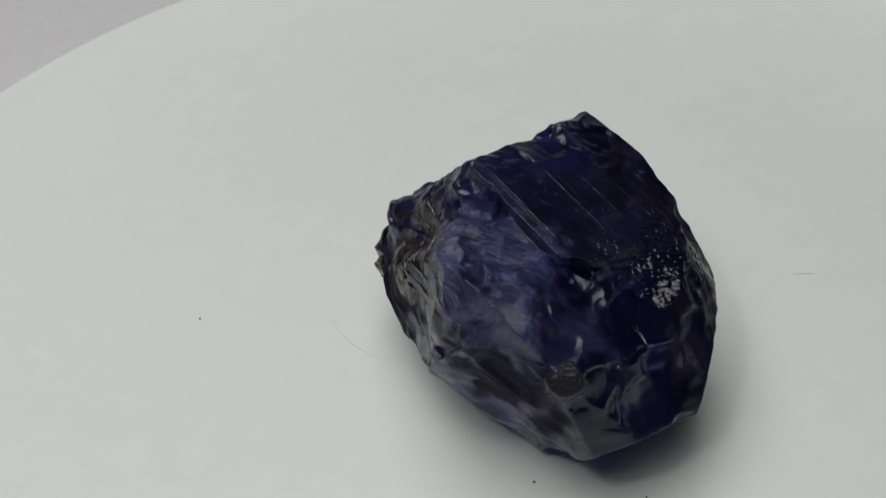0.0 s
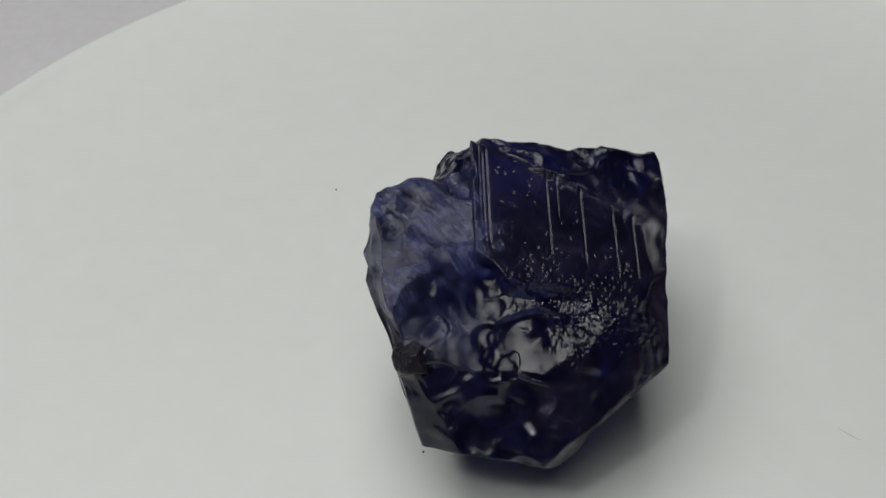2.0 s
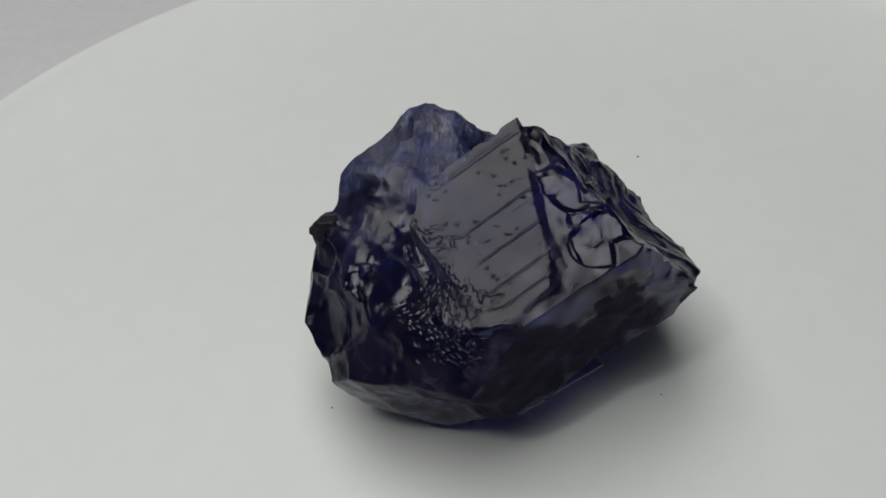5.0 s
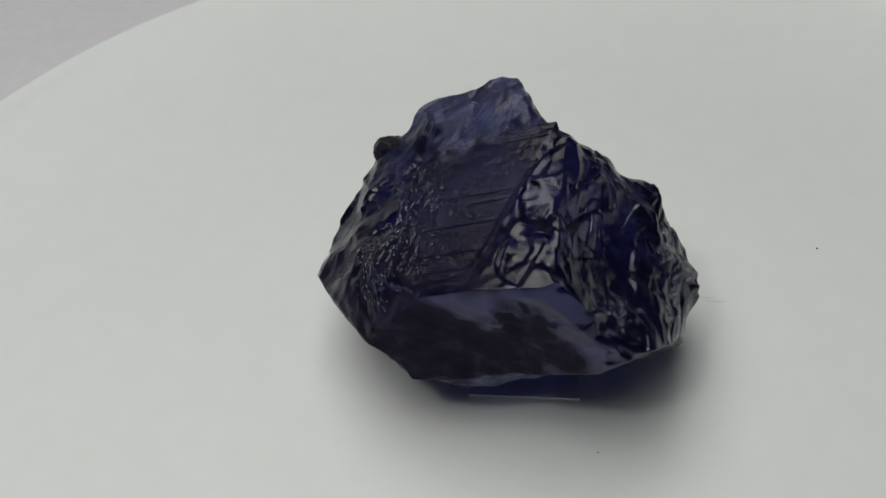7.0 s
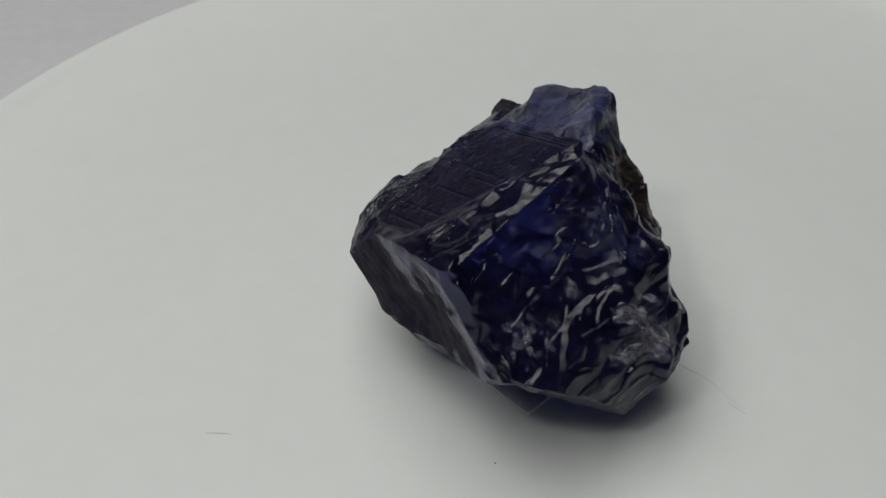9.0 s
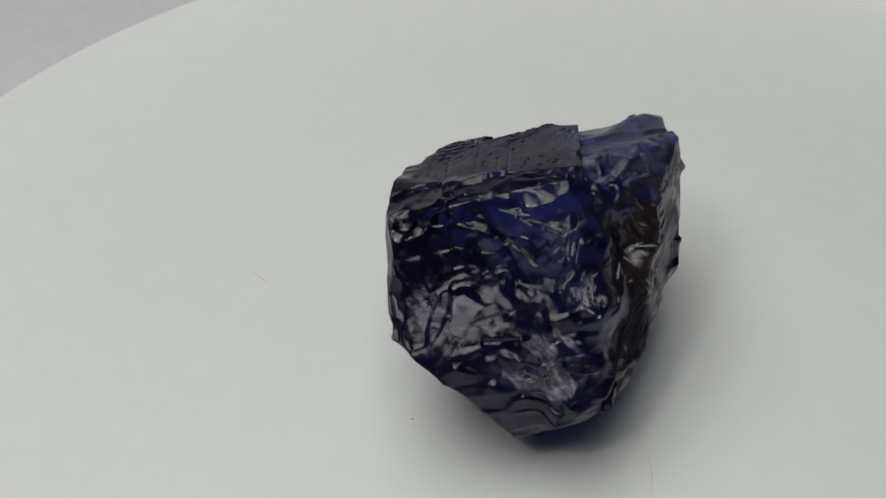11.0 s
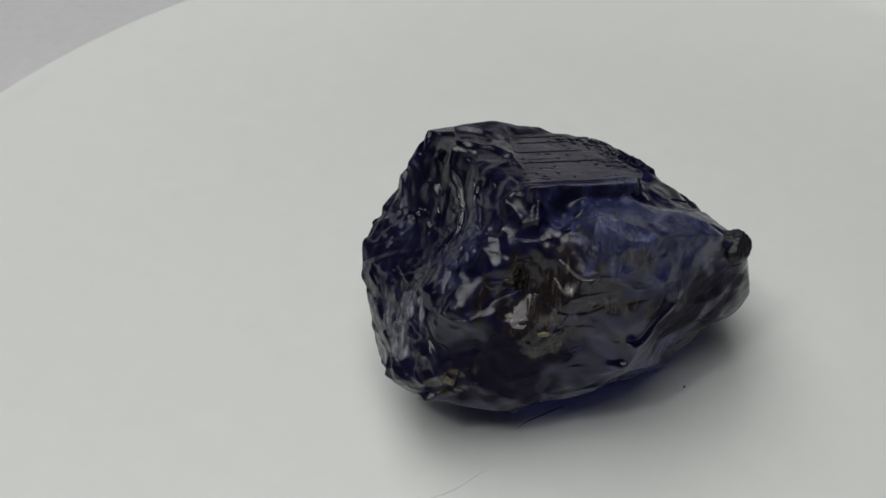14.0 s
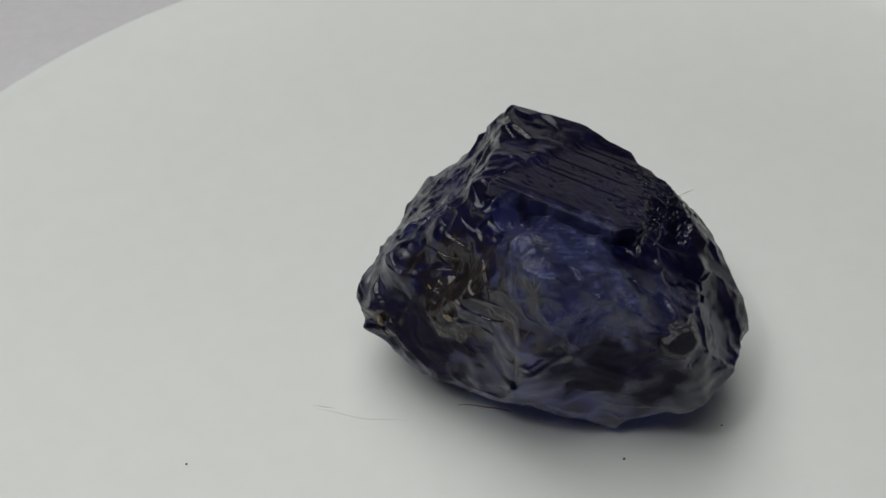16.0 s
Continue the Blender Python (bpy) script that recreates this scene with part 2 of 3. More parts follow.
# ---- turntable ----
def turntable():
    tt = new("turntable")
    tagged(tt, "round white motor turntable with a glossy plastic platter", "turntable")
    part("base", lathe([(0.070, -0.0282), (0.0715, -0.026), (0.0715, -0.010), (0.069, -0.0075)]), M_BASE, tt, smooth=False)
    R = PLATTER
    lip = 0.042 * UNIT
    rise = lambda r: lip * max(0.0, (r / R - 0.60) / 0.40) ** 2.2
    prof = [(0.060, -0.0074), (R * 0.70, -0.0070), (R * 0.85, -0.0050), (R - 0.0008, lip - 0.0042), (R, lip - 0.0034), (R, lip - 0.0014)]
    prof += [(R - 0.0014 + 0.0014 * math.cos(q), lip - 0.0014 + 0.0014 * math.sin(q)) for q in np.linspace(0.25, math.pi / 2, 6)]
    prof += [(R * k, rise(R * k)) for k in (0.97, 0.94, 0.91, 0.88, 0.85, 0.82, 0.79, 0.76, 0.73, 0.70, 0.66, 0.60, 0.5, 0.3, 0.1)]
    bm = lathe(prof)
    bm.transform(pose(-0.0015 * UNIT, 0.0056 * UNIT, 0))
    platter = part("platter", bm, M_PLATTER, tt, "shallow smooth white platter with a rounded rim", True)
    rng = random.Random(4)
    # grit
    for x, y, s in ((-0.0070, -0.1180, 0.0010), (0.0253, 0.1011, 0.0006), (0.0677, -0.1370, 0.0007), (-0.2557, 0.0669, 0.0008)):
        bm = bmesh.new()
        bmesh.ops.create_icosphere(bm, subdivisions=2, radius=s * UNIT)
        for v in bm.verts:
            v.co *= 1 + 0.5 * noise.noise(v.co * 9000 + Vector((x * 99, y * 99, 0)))
            v.co.z = v.co.z * 0.6 + 0.00016 * s / 0.0021
        bm.transform(pose(x * UNIT, y * UNIT, 0))
        part("grit", bm, M_SPECK, platter)
    # fibres and scuffs lying on the platter: ends in plan units, bend, width
    for name, a, b, bend, w, mat in (("fibre", (-0.0700, -0.0060), (-0.0432, -0.0353), 0.05, 0.00045, M_HAIR),
                                     ("scuff", (0.2360, 0.0708), (0.2170, 0.0722), 0.05, 0.0006, M_SCRATCH),
                                     ("scuff", (-0.1553, 0.0589), (-0.1441, 0.0468), 0.05, 0.0005, M_SCRATCH),
                                     ("scuff", (-0.1545, 0.0553), (-0.1082, 0.0044), -0.04, 0.0004, M_SCRATCH)):
        a, b = Vector((*a, 0)) * UNIT, Vector((*b, 0)) * UNIT
        side = Vector((-(b - a).y, (b - a).x, 0))
        bm = bmesh.new()
        rings = []
        for i in range(15):
            u = i / 14
            p = a.lerp(b, u) + side * bend * 4 * u * (1 - u) + side * 0.012 * math.sin(9 * u)
            r = w * UNIT * (0.35 + 0.65 * math.sin(math.pi * min(max(u, 0.06), 0.94)))
            n = side.normalized()
            rings.append([bm.verts.new(p + n * r * math.cos(q) + Vector((0, 0, r * 0.8 * (1 + math.sin(q)) - 0.00001))) for q in np.linspace(0, 2 * math.pi, 7)[:-1]])
        for p, q in zip(rings, rings[1:]):
            for i in range(6):
                bm.faces.new((p[i], p[(i + 1) % 6], q[(i + 1) % 6], q[i]))
        bm.faces.new(rings[0])
        bm.faces.new(rings[-1])
        bmesh.ops.recalc_face_normals(bm, faces=bm.faces)
        part(name, bm, mat, platter, "thin reddish-brown fibre" if name == "fibre" else "")
    return platter


def film():
    """A thin clear square under the stone; one corner shows."""
    ob = new("clear_film")
    tagged(ob, "small square of clear plastic film under the stone", "film")
    s = 0.080 * UNIT
    bm = box((0, 0, 0.00004), (s, s, 0.00026), 0.00004)
    place = pose(0.0012 * UNIT, 0.0565 * UNIT, 0, 0, 0, FILM_TURN)
    bm.transform(place)
    sheet = part("sheet", bm, M_FILM, ob)
    sheet.visible_shadow = False
    for k in range(4):
        bm = box((0, -0.0001, 0.00002), (s, 0.00005, 0.00032), 0.00003)
        bm.transform(place @ Matrix.Translation((s / 2, s / 2, 0)) @ pose(0, 0, 0, 0, 0, 90 * k) @ Matrix.Translation((-s / 2, -s / 2, 0)))
        part("cut_edge", bm, M_EDGE, ob, "whitish cut edge")
    return ob


FILM_TURN = math.degrees(math.atan2(-0.0605, 0.0600)) - 90
# ---- the stone ----
HEART = np.array((0.003, -0.012, 0.082))   # plan units
# cleavage faces: bearing, rise (degrees), distance from the heart (thousandths)
FACES = np.array((
    (-22.8, 65.1, 89.0), (-123.1, 71.9, 127.8), (80.7, 56.9, 127.2), (-40.1, 57.9, 92.9),
    (166.8, 37.0, 102.2), (-10.0, -7.6, 120.0), (-119.1, 17.3, 124.5), (118.1, 43.4, 99.4),
    (-24.5, 31.7, 113.2), (-164.9, -10.7, 94.7), (39.2, 11.6, 110.5), (-48.6, 28.2, 122.4),
    (146.6, 34.8, 106.2), (-5.5, 25.9, 115.4), (-157.4, 7.6, 100.5), (61.4, 16.2, 120.5),
    (-85.8, 6.8, 143.2), (178.2, -42.2, 96.7), (37.9, -5.4, 90.2), (-126.3, -8.6, 102.2),
    (124.1, 4.2, 127.5), (-0.2, -28.8, 104.1), (-150.7, -38.2, 83.8), (75.6, -33.8, 95.8),
    (-67.0, -45.3, 110.5), (146.9, -35.3, 116.6), (53.2, -49.7, 66.4), (62.2, 62.2, 127.3),
    (89.7, 23.5, 128.7), (10.7, 73.0, 96.7), (-13.4, -37.6, 111.6), (-8.8, -19.8, 112.1),
    (119.5, 27.9, 113.0),
))
# swellings and hollows: bearing, rise (degrees), part of the radius, reach (radians)
LUMPS = np.array((
    (86.3, -2.9, -0.05, 0.122), (-97.0, -25.6, -0.133, 0.162), (30.1, -29.4, 0.197, 0.233),
    (72.2, 51.7, 0.054, 0.257), (28.4, 6.9, 0.008, 0.457), (157.0, 26.1, 0.183, 0.16),
    (122.3, 70.8, -0.006, 0.54), (-136.5, -17.3, -0.07, 0.25), (-38.5, 27.7, -0.084, 0.093),
    (-41.4, 70.3, -0.087, 0.085), (-87.4, -60.9, -0.106, 0.395), (-21.5, -1.8, 0.031, 0.385),
    (132.0, 29.8, 0.069, 0.212), (-14.7, 63.3, 0.118, 0.197), (-60.1, 13.2, -0.055, 0.344),
    (14.1, 53.7, -0.12, 0.412), (-88.2, -16.2, -0.091, 0.086), (-106.3, -14.3, -0.093, 0.194),
    (-179.0, 38.9, -0.039, 0.397), (-152.3, 65.7, -0.187, 0.12), (-89.4, 30.1, 0.011, 0.282),
    (90.8, 45.5, 0.009, 0.558), (31.8, 30.7, 0.038, 0.219), (17.4, 49.2, -0.013, 0.465),
))

# smaller ones: bearing, rise (degrees), part of the radius, reach (radians)
KNOBS = np.array((
    (-156.6, 13.8, -0.109, 0.34), (107.4, 37.4, -0.083, 0.34), (-77.0, 44.6, -0.042, 0.55),
    (31.7, -45.0, 0.060, 0.34), (-16.1, -17.5, -0.123, 0.22), (38.5, 4.7, -0.064, 0.34),
    (167.1, 43.9, 0.161, 0.15), (-148.3, 72.0, -0.088, 0.22), (-113.8, 0.0, -0.077, 0.22),
    (31.7, 54.0, 0.051, 0.34), (59.1, -27.9, 0.089, 0.22), (-148.3, -18.0, 0.077, 0.22),
    (5.9, -38.0, 0.073, 0.22), (-95.9, 38.3, 0.104, 0.15), (-174.1, 38.0, -0.166, 0.15),
    (105.0, -22.7, -0.034, 0.34), (-77.0, 44.6, -0.088, 0.15), (-165.0, 34.8, 0.129, 0.15),
    (31.7, -27.0, -0.076, 0.15), (164.5, 9.3, -0.077, 0.15), (128.1, 4.7, -0.056, 0.15),
    (-139.6, 21.8, 0.067, 0.15), (180.0, 0.0, 0.059, 0.15), (148.3, 9.0, 0.055, 0.15),
))


def compass(bearing, rise):
    a, e = np.radians(bearing), np.radians(rise)
    return np.stack([np.cos(e) * np.cos(a), np.cos(e) * np.sin(a), np.sin(e)], -1)


def rough_form(U):
    """Distance of the surface from the heart along each unit direction, and the face met."""
    q = U @ compass(FACES[:, 0], FACES[:, 1]).T
    d = np.where(q > 1e-3, FACES[:, 2] / 1000 / np.maximum(q, 1e-3), 9.0)
    face = d.argmin(1)
    r = d.min(1)
    swell = np.zeros(len(U))
    for b, e, amount, reach in np.concatenate([LUMPS, KNOBS]):
        swell += amount * np.exp(-(1 - U @ compass(b, e)) * 2 / reach ** 2)
    return r * (1 + swell) * 1.008, face


def toward(p):
    v = np.array(p) - HEART
    return v / np.linalg.norm(v)


def waves(P, reach, seed, octaves=5):
    """Smooth random values of about -1 to 1 with features of that size."""
    rs = np.random.RandomState(seed)
    v = np.zeros(len(P))
    for i in range(octaves * 3):
        w = rs.randn(3)
        k = 2 * np.pi / reach * (0.7 + 0.45 * (i // 3))
        v += np.sin(P @ (w / np.linalg.norm(w)) * k + rs.rand() * 6.3) / (1 + 0.35 * (i // 3))
    return v / (0.55 * octaves)


def patch(P, centre, size, ragged, seed):
    """A blotch of 0 to 1 round a place on the stone, with a ragged rim."""
    d = np.linalg.norm(P - np.array(centre), axis=1) / size
    return np.clip((1.05 - d + ragged * waves(P, size * 0.8, seed)) * 2.0, 0, 1)


# the broad growth face with its lines: normal and middle
N0 = np.array((0.398, -0.064, 0.915)) / np.linalg.norm((0.398, -0.064, 0.915))
C0 = np.array((0.0079, -0.0196, 0.1770))


ALONG = np.array((-0.599, 0.737, 0.312))   # the way of its lines


def on_growth_face(P, slack=0.008):
    w, l = (P - C0) @ np.cross(N0, ALONG), (P - C0) @ ALONG
    return (np.abs((P - C0) @ N0) < slack) & (l < 0.031 + 0.5 * w) & (l > -0.072) & (w > -0.086) & (w < 0.034)


# directions in which blocks break away
CLEAVAGE = compass(np.array([0, 60, 120, 180, 240, 300, 20, 140, 260, 90, 210, 330]) + 12.0, np.array([5, 18, 3, 26, -8, 12, 28, -15, 32, 8, 22, 15]))
# places of broken, blocky surface: place, reach, how thickly chipped
BROKEN = (
    ((-0.0241, 0.0532, 0.1533), 0.05, 1.0), ((-0.0678, 0.0822, 0.1034), 0.05, 1.0), ((-0.0668, 0.0357, 0.1492), 0.05, 0.6),
    ((-0.0102, 0.0767, 0.1383), 0.04, 1.0), ((-0.0711, -0.0322, 0.1563), 0.04, 0.9), ((-0.082, 0.069, 0.1025), 0.035, 1.0),
    ((-0.0795, -0.0237, 0.1425), 0.05, 1.0), ((-0.0611, 0.0069, 0.159), 0.05, 0.6), ((0.0259, 0.0536, 0.1759), 0.03, 0.7),
    ((0.0508, -0.1134, 0.1228), 0.03, 0.42), ((0.0687, -0.1034, 0.1179), 0.04, 0.42), ((-0.0381, -0.0882, 0.1804), 0.035, 0.35),
    ((-0.0896, 0.0287, 0.142), 0.03, 0.9), ((0.0102, -0.1423, 0.1354), 0.03, 0.42), ((0.0664, -0.1312, 0.0859), 0.04, 0.42),
)
# large shell-shaped breaks: place, reach, depth
SHELLS = (
    ((0.0095, 0.0291, 0.1783), 0.017, 0.6), ((0.0498, 0.0442, 0.1629), 0.012, 0.6), ((0.0238, -0.079, 0.1541), 0.006, 0.4),
    ((-0.088, -0.0277, 0.06), 0.025, 0.2),
)
FROSTED = (
    ((-0.0347, -0.0841, 0.1803), 0.04, 0.8, 1), ((-0.0229, -0.1191, 0.1612), 0.03, 0.45, 2), ((-0.0384, -0.0713, 0.1865), 0.038, 1.0, 3),
    ((-0.0197, -0.0882, 0.1716), 0.045, 0.85, 4), ((-0.0668, 0.0357, 0.1492), 0.022, 0.45, 7), ((-0.0474, -0.0518, 0.1892), 0.03, 0.7, 8),
    ((0.019, -0.1096, 0.144), 0.03, 0.35, 9),
)
CRUSTED = (
    ((-0.0795, -0.0237, 0.1425), 0.035, 0.85, 5), ((-0.0746, -0.066, 0.1415), 0.03, 0.7, 6), ((-0.0798, -0.0444, 0.1505), 0.03, 0.6, 7),
    ((-0.0832, -0.0116, 0.1345), 0.02, 0.7, 8), ((-0.1085, 0.0349, 0.0783), 0.013, 0.95, 9),
)
ETCHED = (
    ((0.0762, -0.0524, 0.1383), 0.026), ((0.1022, -0.0315, 0.1323), 0.024), ((0.0483, -0.0627, 0.1481), 0.018),
    ((0.0979, -0.0531, 0.1292), 0.02),
)
# whitish frosted spots, lightened so that their colour also carries sparkle
FROST_GLINTS = (
    ((-0.0802, 0.0723, 0.1019), 0.022, 1.0, 5), ((0.0023, 0.0982, 0.1238), 0.014, 0.6, 6), ((-0.0796, 0.0748, 0.1009), 0.014, 0.5, 31),
    ((-0.0383, -0.0655, 0.1874), 0.01, 0.5, 32), ((-0.0453, 0.029, 0.1635), 0.01, 0.4, 33),
)
# corners that stand out: place, height, reach (radians)
SHOULDERS = (
    ((-0.0119, 0.117, 0.0973), 0.008, 0.16), ((-0.0044, 0.1066, 0.1129), 0.006, 0.25), ((-0.0957, 0.026, 0.1384), 0.006, 0.2),
    ((-0.0859, -0.0153, 0.1323), 0.005, 0.2), ((-0.0364, 0.1119, 0.0833), -0.004, 0.1),
    ((-0.0094, 0.0202, 0.1832), 0.013, 0.28), ((-0.0500, 0.0200, 0.1650), 0.012, 0.25), ((-0.0880, -0.0350, 0.1250), 0.009, 0.25),
)
DULL = (
    ((-0.0237, -0.1234, 0.099), 0.045, 0.97, 41), ((-0.037, -0.1163, 0.1122), 0.04, 0.97, 42), ((0.0958, 0.019, 0.0972), 0.060, 0.97, 43),
    ((0.062, 0.0615, 0.0919), 0.052, 0.95, 44), ((-0.0981, -0.0069, 0.0833), 0.045, 0.97, 45), ((0.1089, 0.0001, 0.079), 0.060, 0.97, 46),
    ((0.0617, 0.0665, 0.1224), 0.024, 0.97, 47), ((-0.0979, -0.0116, 0.0899), 0.04, 0.97, 48), ((0.1052, -0.0897, 0.0952), 0.035, 0.6, 49),
    # darkens a facet whose reflection came out too bright
    ((0.0635, 0.0156, 0.1492), 0.025, 0.97, 53),
)


def chip(P, U, keep, normals, p, face, size, tilt, q, blocky, shallow=1.0):
    """Breaks one flake out of the surface round p."""
    u = (p - HEART) / np.linalg.norm(p - HEART)
    near = np.nonzero(U @ u > math.cos(min(1.2, 1.7 * size / np.linalg.norm(p - HEART))))[0]
    if len(near) < 3:
        return
    nrm = normals[face] + 0.20 * tilt
    nrm /= np.linalg.norm(nrm)
    if blocky:
        fit = CLEAVAGE @ nrm
        if fit.max() > 0.74:
            nrm = CLEAVAGE[fit.argmax()] + 0.03 * tilt
            nrm /= np.linalg.norm(nrm)
    rel = P[near] - p
    h = rel @ nrm
    side = rel - h[:, None] * nrm
    s = np.linalg.norm(side, axis=1)
    e1 = np.cross(nrm, (0.31, 0.2, 0.93))
    e1 /= np.linalg.norm(e1)
    e2 = np.cross(nrm, e1)
    a, b = side @ e1, side @ e2
    turn = q * 6.28
    a, b = a * math.cos(turn) - b * math.sin(turn), a * math.sin(turn) + b * math.cos(turn)
    floor_at = -size * (0.05 + 0.15 * q) * shallow
    if blocky:
        m = np.maximum(np.abs(a) * (1 + q), np.maximum(np.abs(b + 0.3 * a), np.abs(0.6 * a - 0.8 * b))) / size
        cut = h - floor_at - 0.25 * a * (q - 0.5) - np.clip(m - 0.8, 0, None) * size * 1.6
    else:
        wob = 1 + 0.22 * np.sin(np.arctan2(b, a) * (2 + int(q * 4)) + q * 6)
        cut = h - (floor_at + ((a + 0.3 * size) ** 2 + b * b * (0.35 + 1.1 * q)) * wob / (size * 2.6) + 0.006 * size * np.sin((s + 0.5 * a) / size * 13) * (s > 0.4 * size))
    cut = np.where(s < size * 1.6, np.clip(cut, 0, size * 0.22), 0) * (1 - keep[near])
    P[near] -= U[near] * (cut / np.maximum(0.5, U[near] @ nrm))[:, None]


def crystal_mesh():
    bm = bmesh.new()
    bmesh.ops.create_icosphere(bm, subdivisions=9, radius=1)
    me = bpy.data.meshes.new("crystal")
    bm.to_mesh(me)
    bm.free()
    n = len(me.vertices)
    U = np.empty(n * 3)
    me.vertices.foreach_get("co", U)
    U = U.reshape(n, 3)
    U /= np.linalg.norm(U, axis=1)[:, None]
    r, face = rough_form(U)
    # the growth face is a true plane
    q = U @ N0
    flat_r = np.where(q > 0.2, ((C0 - HEART) @ N0) / np.maximum(q, 0.2), 9.0)
    F = HEART + U * flat_r[:, None] - C0
    w, l = F @ np.cross(N0, ALONG), F @ ALONG
    inside = np.clip((0.031 + 0.50 * w - l) / 0.006, 0, 1) * np.clip((w + 0.090) / 0.006, 0, 1) * np.clip((0.036 - w) / 0.005, 0, 1) * np.clip((l + 0.078) / 0.014, 0, 1)
    swollen = np.full(n, 0.0006)
    B = HEART + U * r[:, None]
    for place, reach, amount in BROKEN:
        swollen = np.maximum(swollen, 0.0024 * amount * np.exp(-(np.linalg.norm(B - np.array(place), axis=1) / reach) ** 2 * 0.5))
    for place, out, reach in SHOULDERS:
        swollen = swollen + 0.4 * out * np.exp(-(1 - U @ toward(place)) * 2 / reach ** 2)
    r = r + swollen
    gap = flat_r - r
    hold = np.where(gap < 0, np.clip((gap + 0.030) / 0.006, 0, 1), np.clip((0.019 - gap) / 0.006, 0, 1)) * inside
    r = r + gap * hold
    P = HEART + U * r[:, None]
    normals = compass(FACES[:, 0], FACES[:, 1])
    rs = np.random.RandomState(7)
    keep = np.zeros(n)
    for place, reach, deep in SHELLS:
        v = toward(place)
        r0, f0 = rough_form(v[None])
        chip(P, U, keep, normals, HEART + v * r0[0], f0[0], reach, rs.randn(3) * 0.6, deep, False, 1.2)
    keep = 0.93 * np.clip((0.006 - np.abs((P - C0) @ N0)) / 0.003, 0, 1) * inside
    # chips, thick where the stone is broken, thin elsewhere, none but pits on the growth face
    tried = rs.randn(2000, 3)
    tried /= np.linalg.norm(tried, axis=1)[:, None]
    rc, fc = rough_form(tried)
    at = HEART + tried * rc[:, None]
    want = np.full(len(at), 0.035)
    for place, reach, amount in BROKEN:
        want = np.maximum(want, amount * np.exp(-(np.linalg.norm(at - np.array(place), axis=1) / reach) ** 2 * 0.7))
    face_part = on_growth_face(at)
    dice = rs.rand(len(at), 3)
    tilts = rs.randn(len(at), 3)
    sizes = 0.0075 * 5.4 ** (dice[:, 1] ** 1.5)
    for i in np.argsort(-sizes):
        size = sizes[i]
        if face_part[i]:
            continue
        if dice[i, 0] < want[i]:
            calm = want[i] < 0.25
            chip(P, U, keep, normals, at[i], fc[i], size, tilts[i] * (0.4 if calm else 1.2 if size < 0.012 else 0.8), dice[i, 2],
                 want[i] > 0.5 and dice[i, 2] * 7 % 1 < 0.60, 0.45 if calm else 1.0)
    # no break goes deeper than a thin skin
    now = np.linalg.norm(P - HEART, axis=1)
    cutaway = r - now
    P = HEART + U * (r - np.where(cutaway > 0.004, 0.004 + 0.35 * (cutaway - 0.004), cutaway))[:, None]
    # worn edges: the broken skin is smoothed a little
    ends = np.zeros(len(me.edges) * 2, np.int32)
    me.edges.foreach_get("vertices", ends)
    e0, e1 = ends[0::2], ends[1::2]
    count = np.bincount(e0, minlength=n) + np.bincount(e1, minlength=n)
    for _ in range(2):
        for k in range(3):
            mean = (np.bincount(e0, P[e1, k], n) + np.bincount(e1, P[e0, k], n)) / count
            P[:, k] += 0.50 * (mean - P[:, k])
    # etched relief beside the growth lines
    etch = np.zeros(n)
    for place, reach in ETCHED:
        on_face = np.array(place) - N0 * ((np.array(place) - C0) @ N0)
        etch = np.maximum(etch, patch(P, on_face, reach * 1.25, 0.35, 11))
    cells = waves(P, 0.0052, 12, 4)
    P -= N0 * (etch * np.clip(cells * 4, -1, 1) * 0.0004)[:, None]
    # growth lines
    w, l = (P - C0) @ np.cross(N0, ALONG), (P - C0) @ ALONG
    flat = on_growth_face(P, 0.007)
    groove = np.zeros(n)
    for at_w, deep, lo, hi in (
    (0.021, 0.0011, -0.0413, 0.0396), (-0.0197, 0.0011, -0.0503, 0.0252), (-0.0429, 0.0011, -0.0524, 0.018),
    (-0.0644, 0.0011, -0.0612, -0.0024), (-0.0778, 0.0011, -0.0576, -0.0024), (0.0238, 0.0011, -0.0331, 0.0352),
    (0.026, 0.0007, -0.03, 0.05), (-0.0267, 0.0006, -0.02, 0.03), (-0.0718, 0.0008, -0.02, 0.03),
):
        groove = np.maximum(groove, deep * np.exp(-((w - at_w) / 0.0009) ** 2) * 0.55 * np.clip((l - lo) / 0.01, 0, 1) * np.clip((hi - l) / 0.01, 0, 1))
    for a, b, c in rs.rand(70, 3):
        groove = np.maximum(groove, 0.0007 * np.exp(-((w - 0.03 + 0.11 * a) ** 2 + (l + 0.05 - 0.085 * b) ** 2) / (0.0007 + 0.0008 * c) ** 2))
    P -= N0 * (groove * flat)[:, None]
    # thin growth layers step down the broken sides
    layer = (P @ np.array((0.16, 0.05, 0.985))) / 0.0165 + 0.35 * waves(P, 0.06, 14, 4)
    ledge = np.clip((layer % 1.0) * 1.12, 0, 1) - np.clip(((layer % 1.0) - 0.9) * 10, 0, 1)
    rugged = np.zeros(n)
    for place, reach, amount in BROKEN:
        rugged = np.maximum(rugged, amount * np.exp(-(np.linalg.norm(P - np.array(place), axis=1) / reach) ** 2))
    P -= U * (rugged * (1 - keep) * 0.0020 * (0.5 - ledge) * np.clip(0.5 + 0.6 * waves(P, 0.03, 15, 3), 0, 1))[:, None]
    # fine unevenness everywhere else
    P += U * ((~flat) * waves(P, 0.020, 13, 4) * 0.0004)[:, None]
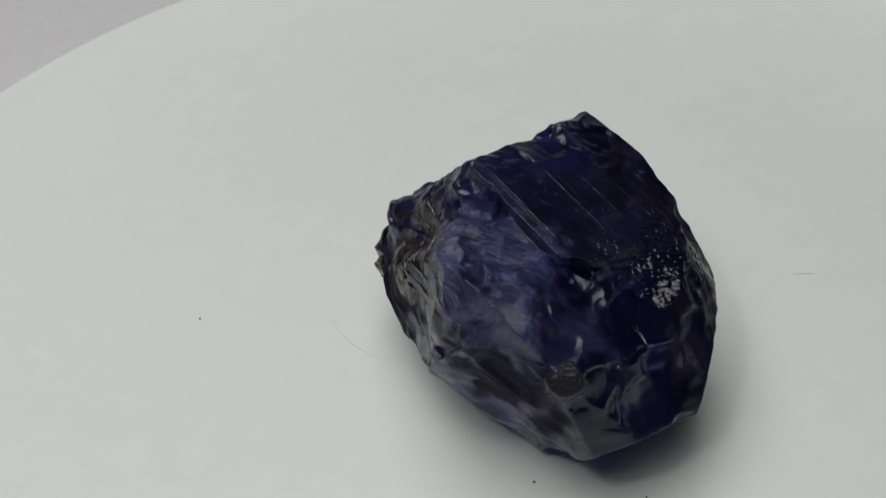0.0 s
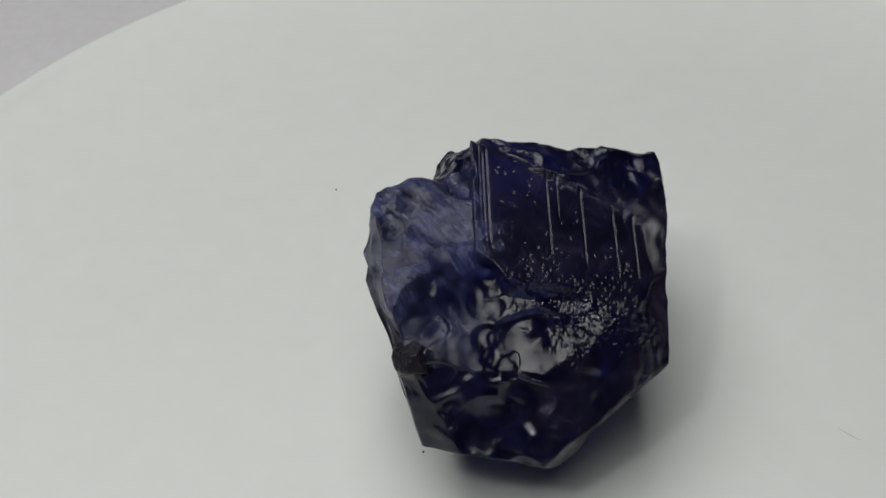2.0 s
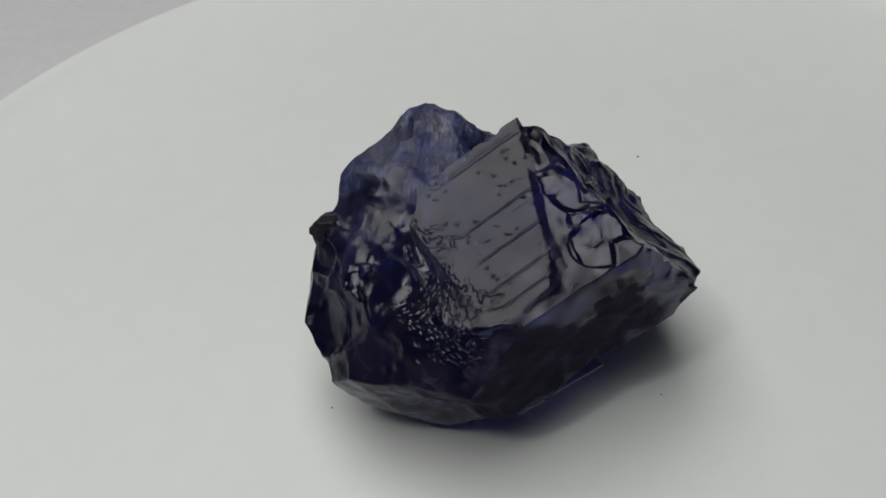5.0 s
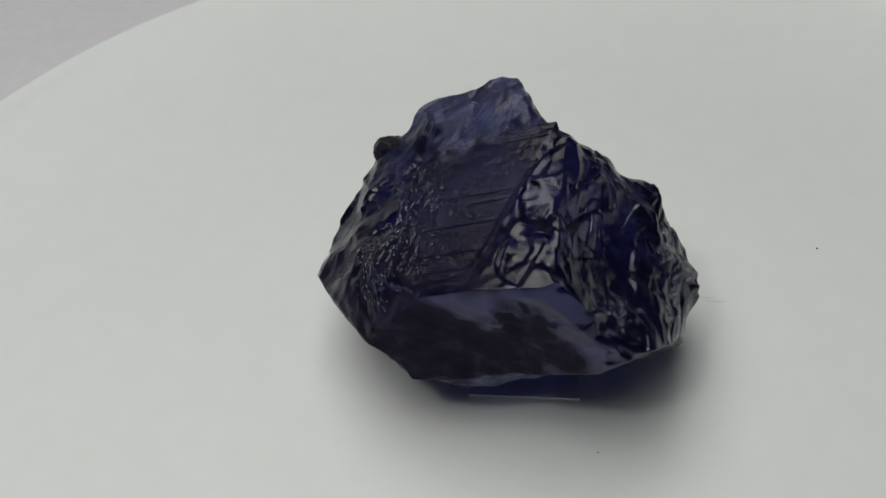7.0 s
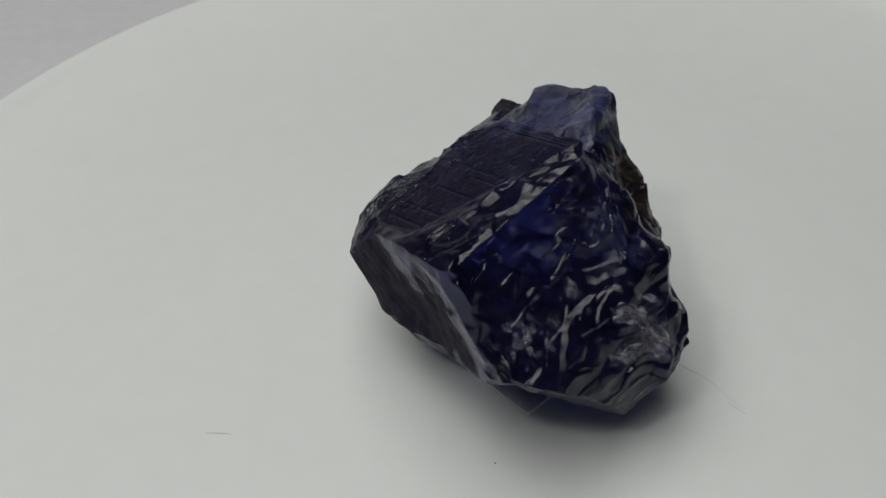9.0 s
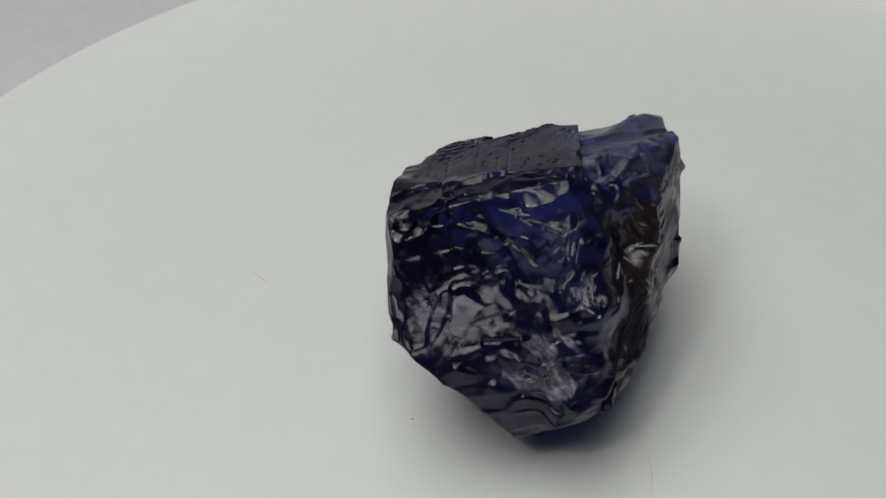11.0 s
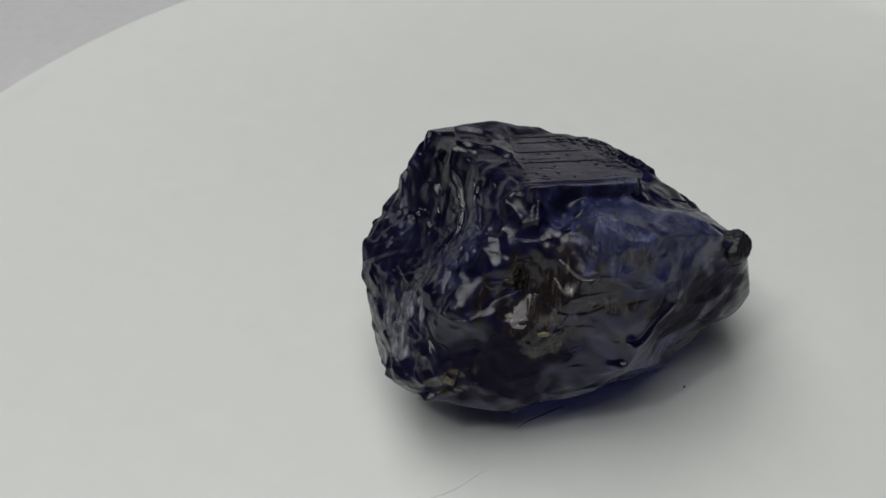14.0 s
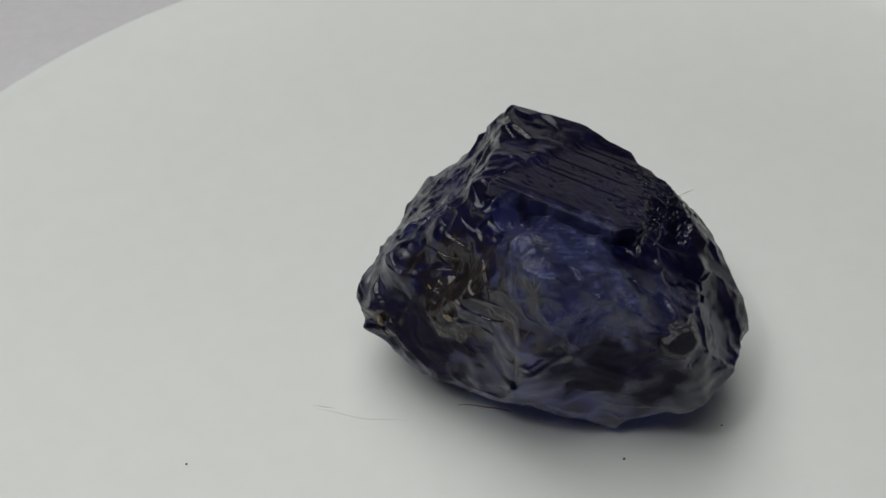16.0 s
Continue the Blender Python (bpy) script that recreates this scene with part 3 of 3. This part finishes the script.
    P[:, 2] = np.maximum(P[:, 2], 0.0003)
    me.vertices.foreach_set("co", (P * UNIT).ravel())
    me.materials.append(M_STONE)
    me.shade_smooth()
    frost, crust = np.zeros(n), np.zeros(n)
    for place, reach, amount, seed in FROSTED:
        frost = np.maximum(frost, amount * patch(P, place, reach, 0.45, seed))
    frost_glint = np.zeros(n)
    for place, reach, amount, seed in FROST_GLINTS:
        frost_glint = np.maximum(frost_glint, amount * patch(P, place, reach, 0.5, seed))
    frost = np.maximum(frost, frost_glint)
    dull = np.zeros(n)
    for place, reach, amount, seed in DULL:
        dull = np.maximum(dull, amount * patch(P, place, reach, 0.3, seed))
    # an even dull share, put on the growth face to dim its mirrored lamp
    dull = np.where(flat, 0.34 + 0.08 * waves(P, 0.06, 61), dull)
    for place, reach, amount, seed in CRUSTED:
        crust = np.maximum(crust, amount * patch(P, place, reach, 0.6, seed))
    facet = np.where(flat, 0.015, np.clip(0.11 + 0.75 * rugged ** 1.5 + 0.65 * frost - 0.3 * dull, 0.08, 1))
    for name, values in (("facet", facet), ("frost", frost), ("crust", crust), ("frost_glint", frost_glint), ("dull", dull)):
        me.attributes.new(name, "FLOAT", "POINT").data.foreach_set("value", values.astype(np.float32))
    me.update()
    return me


def lump(size, seed, cuts=16, sub=4):
    """A small broken grain: a ball cut by random planes, with a rough skin."""
    rs = np.random.RandomState(seed)
    bm = bmesh.new()
    bmesh.ops.create_icosphere(bm, subdivisions=sub, radius=1)
    N = rs.randn(cuts, 3)
    N /= np.linalg.norm(N, axis=1)[:, None]
    D = rs.uniform(0.52, 0.90, cuts)
    for v in bm.verts:
        u = np.array(v.co.normalized())
        q = N @ u
        k = min(1.0, (D[q > 0.05] / q[q > 0.05]).min()) * (1 + 0.05 * noise.noise(Vector(u) * 5 + Vector((seed, 0, 0))))
        v.co = Vector(u * k * np.array(size) * UNIT)
    return bm


def stone():
    ob = new("gemstone")
    tagged(ob, "rough uncut violet-blue gemstone, chipped, with frosted and striated faces", "gemstone")
    body = new("crystal", crystal_mesh())
    body.parent = ob
    body["label"] = "dark violet-blue translucent crystal with broken faces"
    for name, place, size, bearing, lean, seed, mat, label in (
    ('nub', (0.0122, -0.139, 0.1272), (0.0135, 0.0145, 0.014), -85.9, 0, 21, 'nub', 'dark smoky grey knob of crystal'),
    ('pale_flake', (0.0245, -0.1400, 0.0740), (0.012, 0.016, 0.024), -80.5, 10, 22, 'pale', 'pale grey-green cloudy fragment'),
    ('mica_grain', (-0.1048, 0.0333, 0.08), (0.003, 0.007, 0.005), 157.2, 0, 23, 'gold', 'yellowish mica grain'),
    ('mica_grain', (-0.0848, -0.0028, 0.1256), (0.0016, 0.0064, 0.0032), 174.0, 0, 24, 'gold', ''),
    ('mica_grain', (-0.0879, -0.0279, 0.1188), (0.0016, 0.005600000000000001, 0.0024000000000000002), -170.1, 20, 25, 'gold', ''),
    ('mica_grain', (-0.085, -0.0011, 0.1253), (0.0016, 0.0048000000000000004, 0.0032), 172.9, -20, 26, 'gold', ''),
):
        bm = lump(size, seed, 16, 5 if size[0] > 0.01 else 3)
        bm.transform(pose(*(np.array(place) * UNIT), 0, lean, bearing))
        part(name, bm, {"nub": M_NUB, "pale": M_PALE, "gold": M_GOLD}[mat], ob, label, True)
    return ob


PLATTER = 0.577 * UNIT
setting()
softbox()
platter = turntable()
clear_film = film()
gemstone = stone()


def motions():
    rows = [(t / 2, pose(0, 0, 0, 0, 0, TURN * t / 2)) for t in range(33)]
    for ob in (platter, clear_film, gemstone):
        walk(ob, rows)


motions()
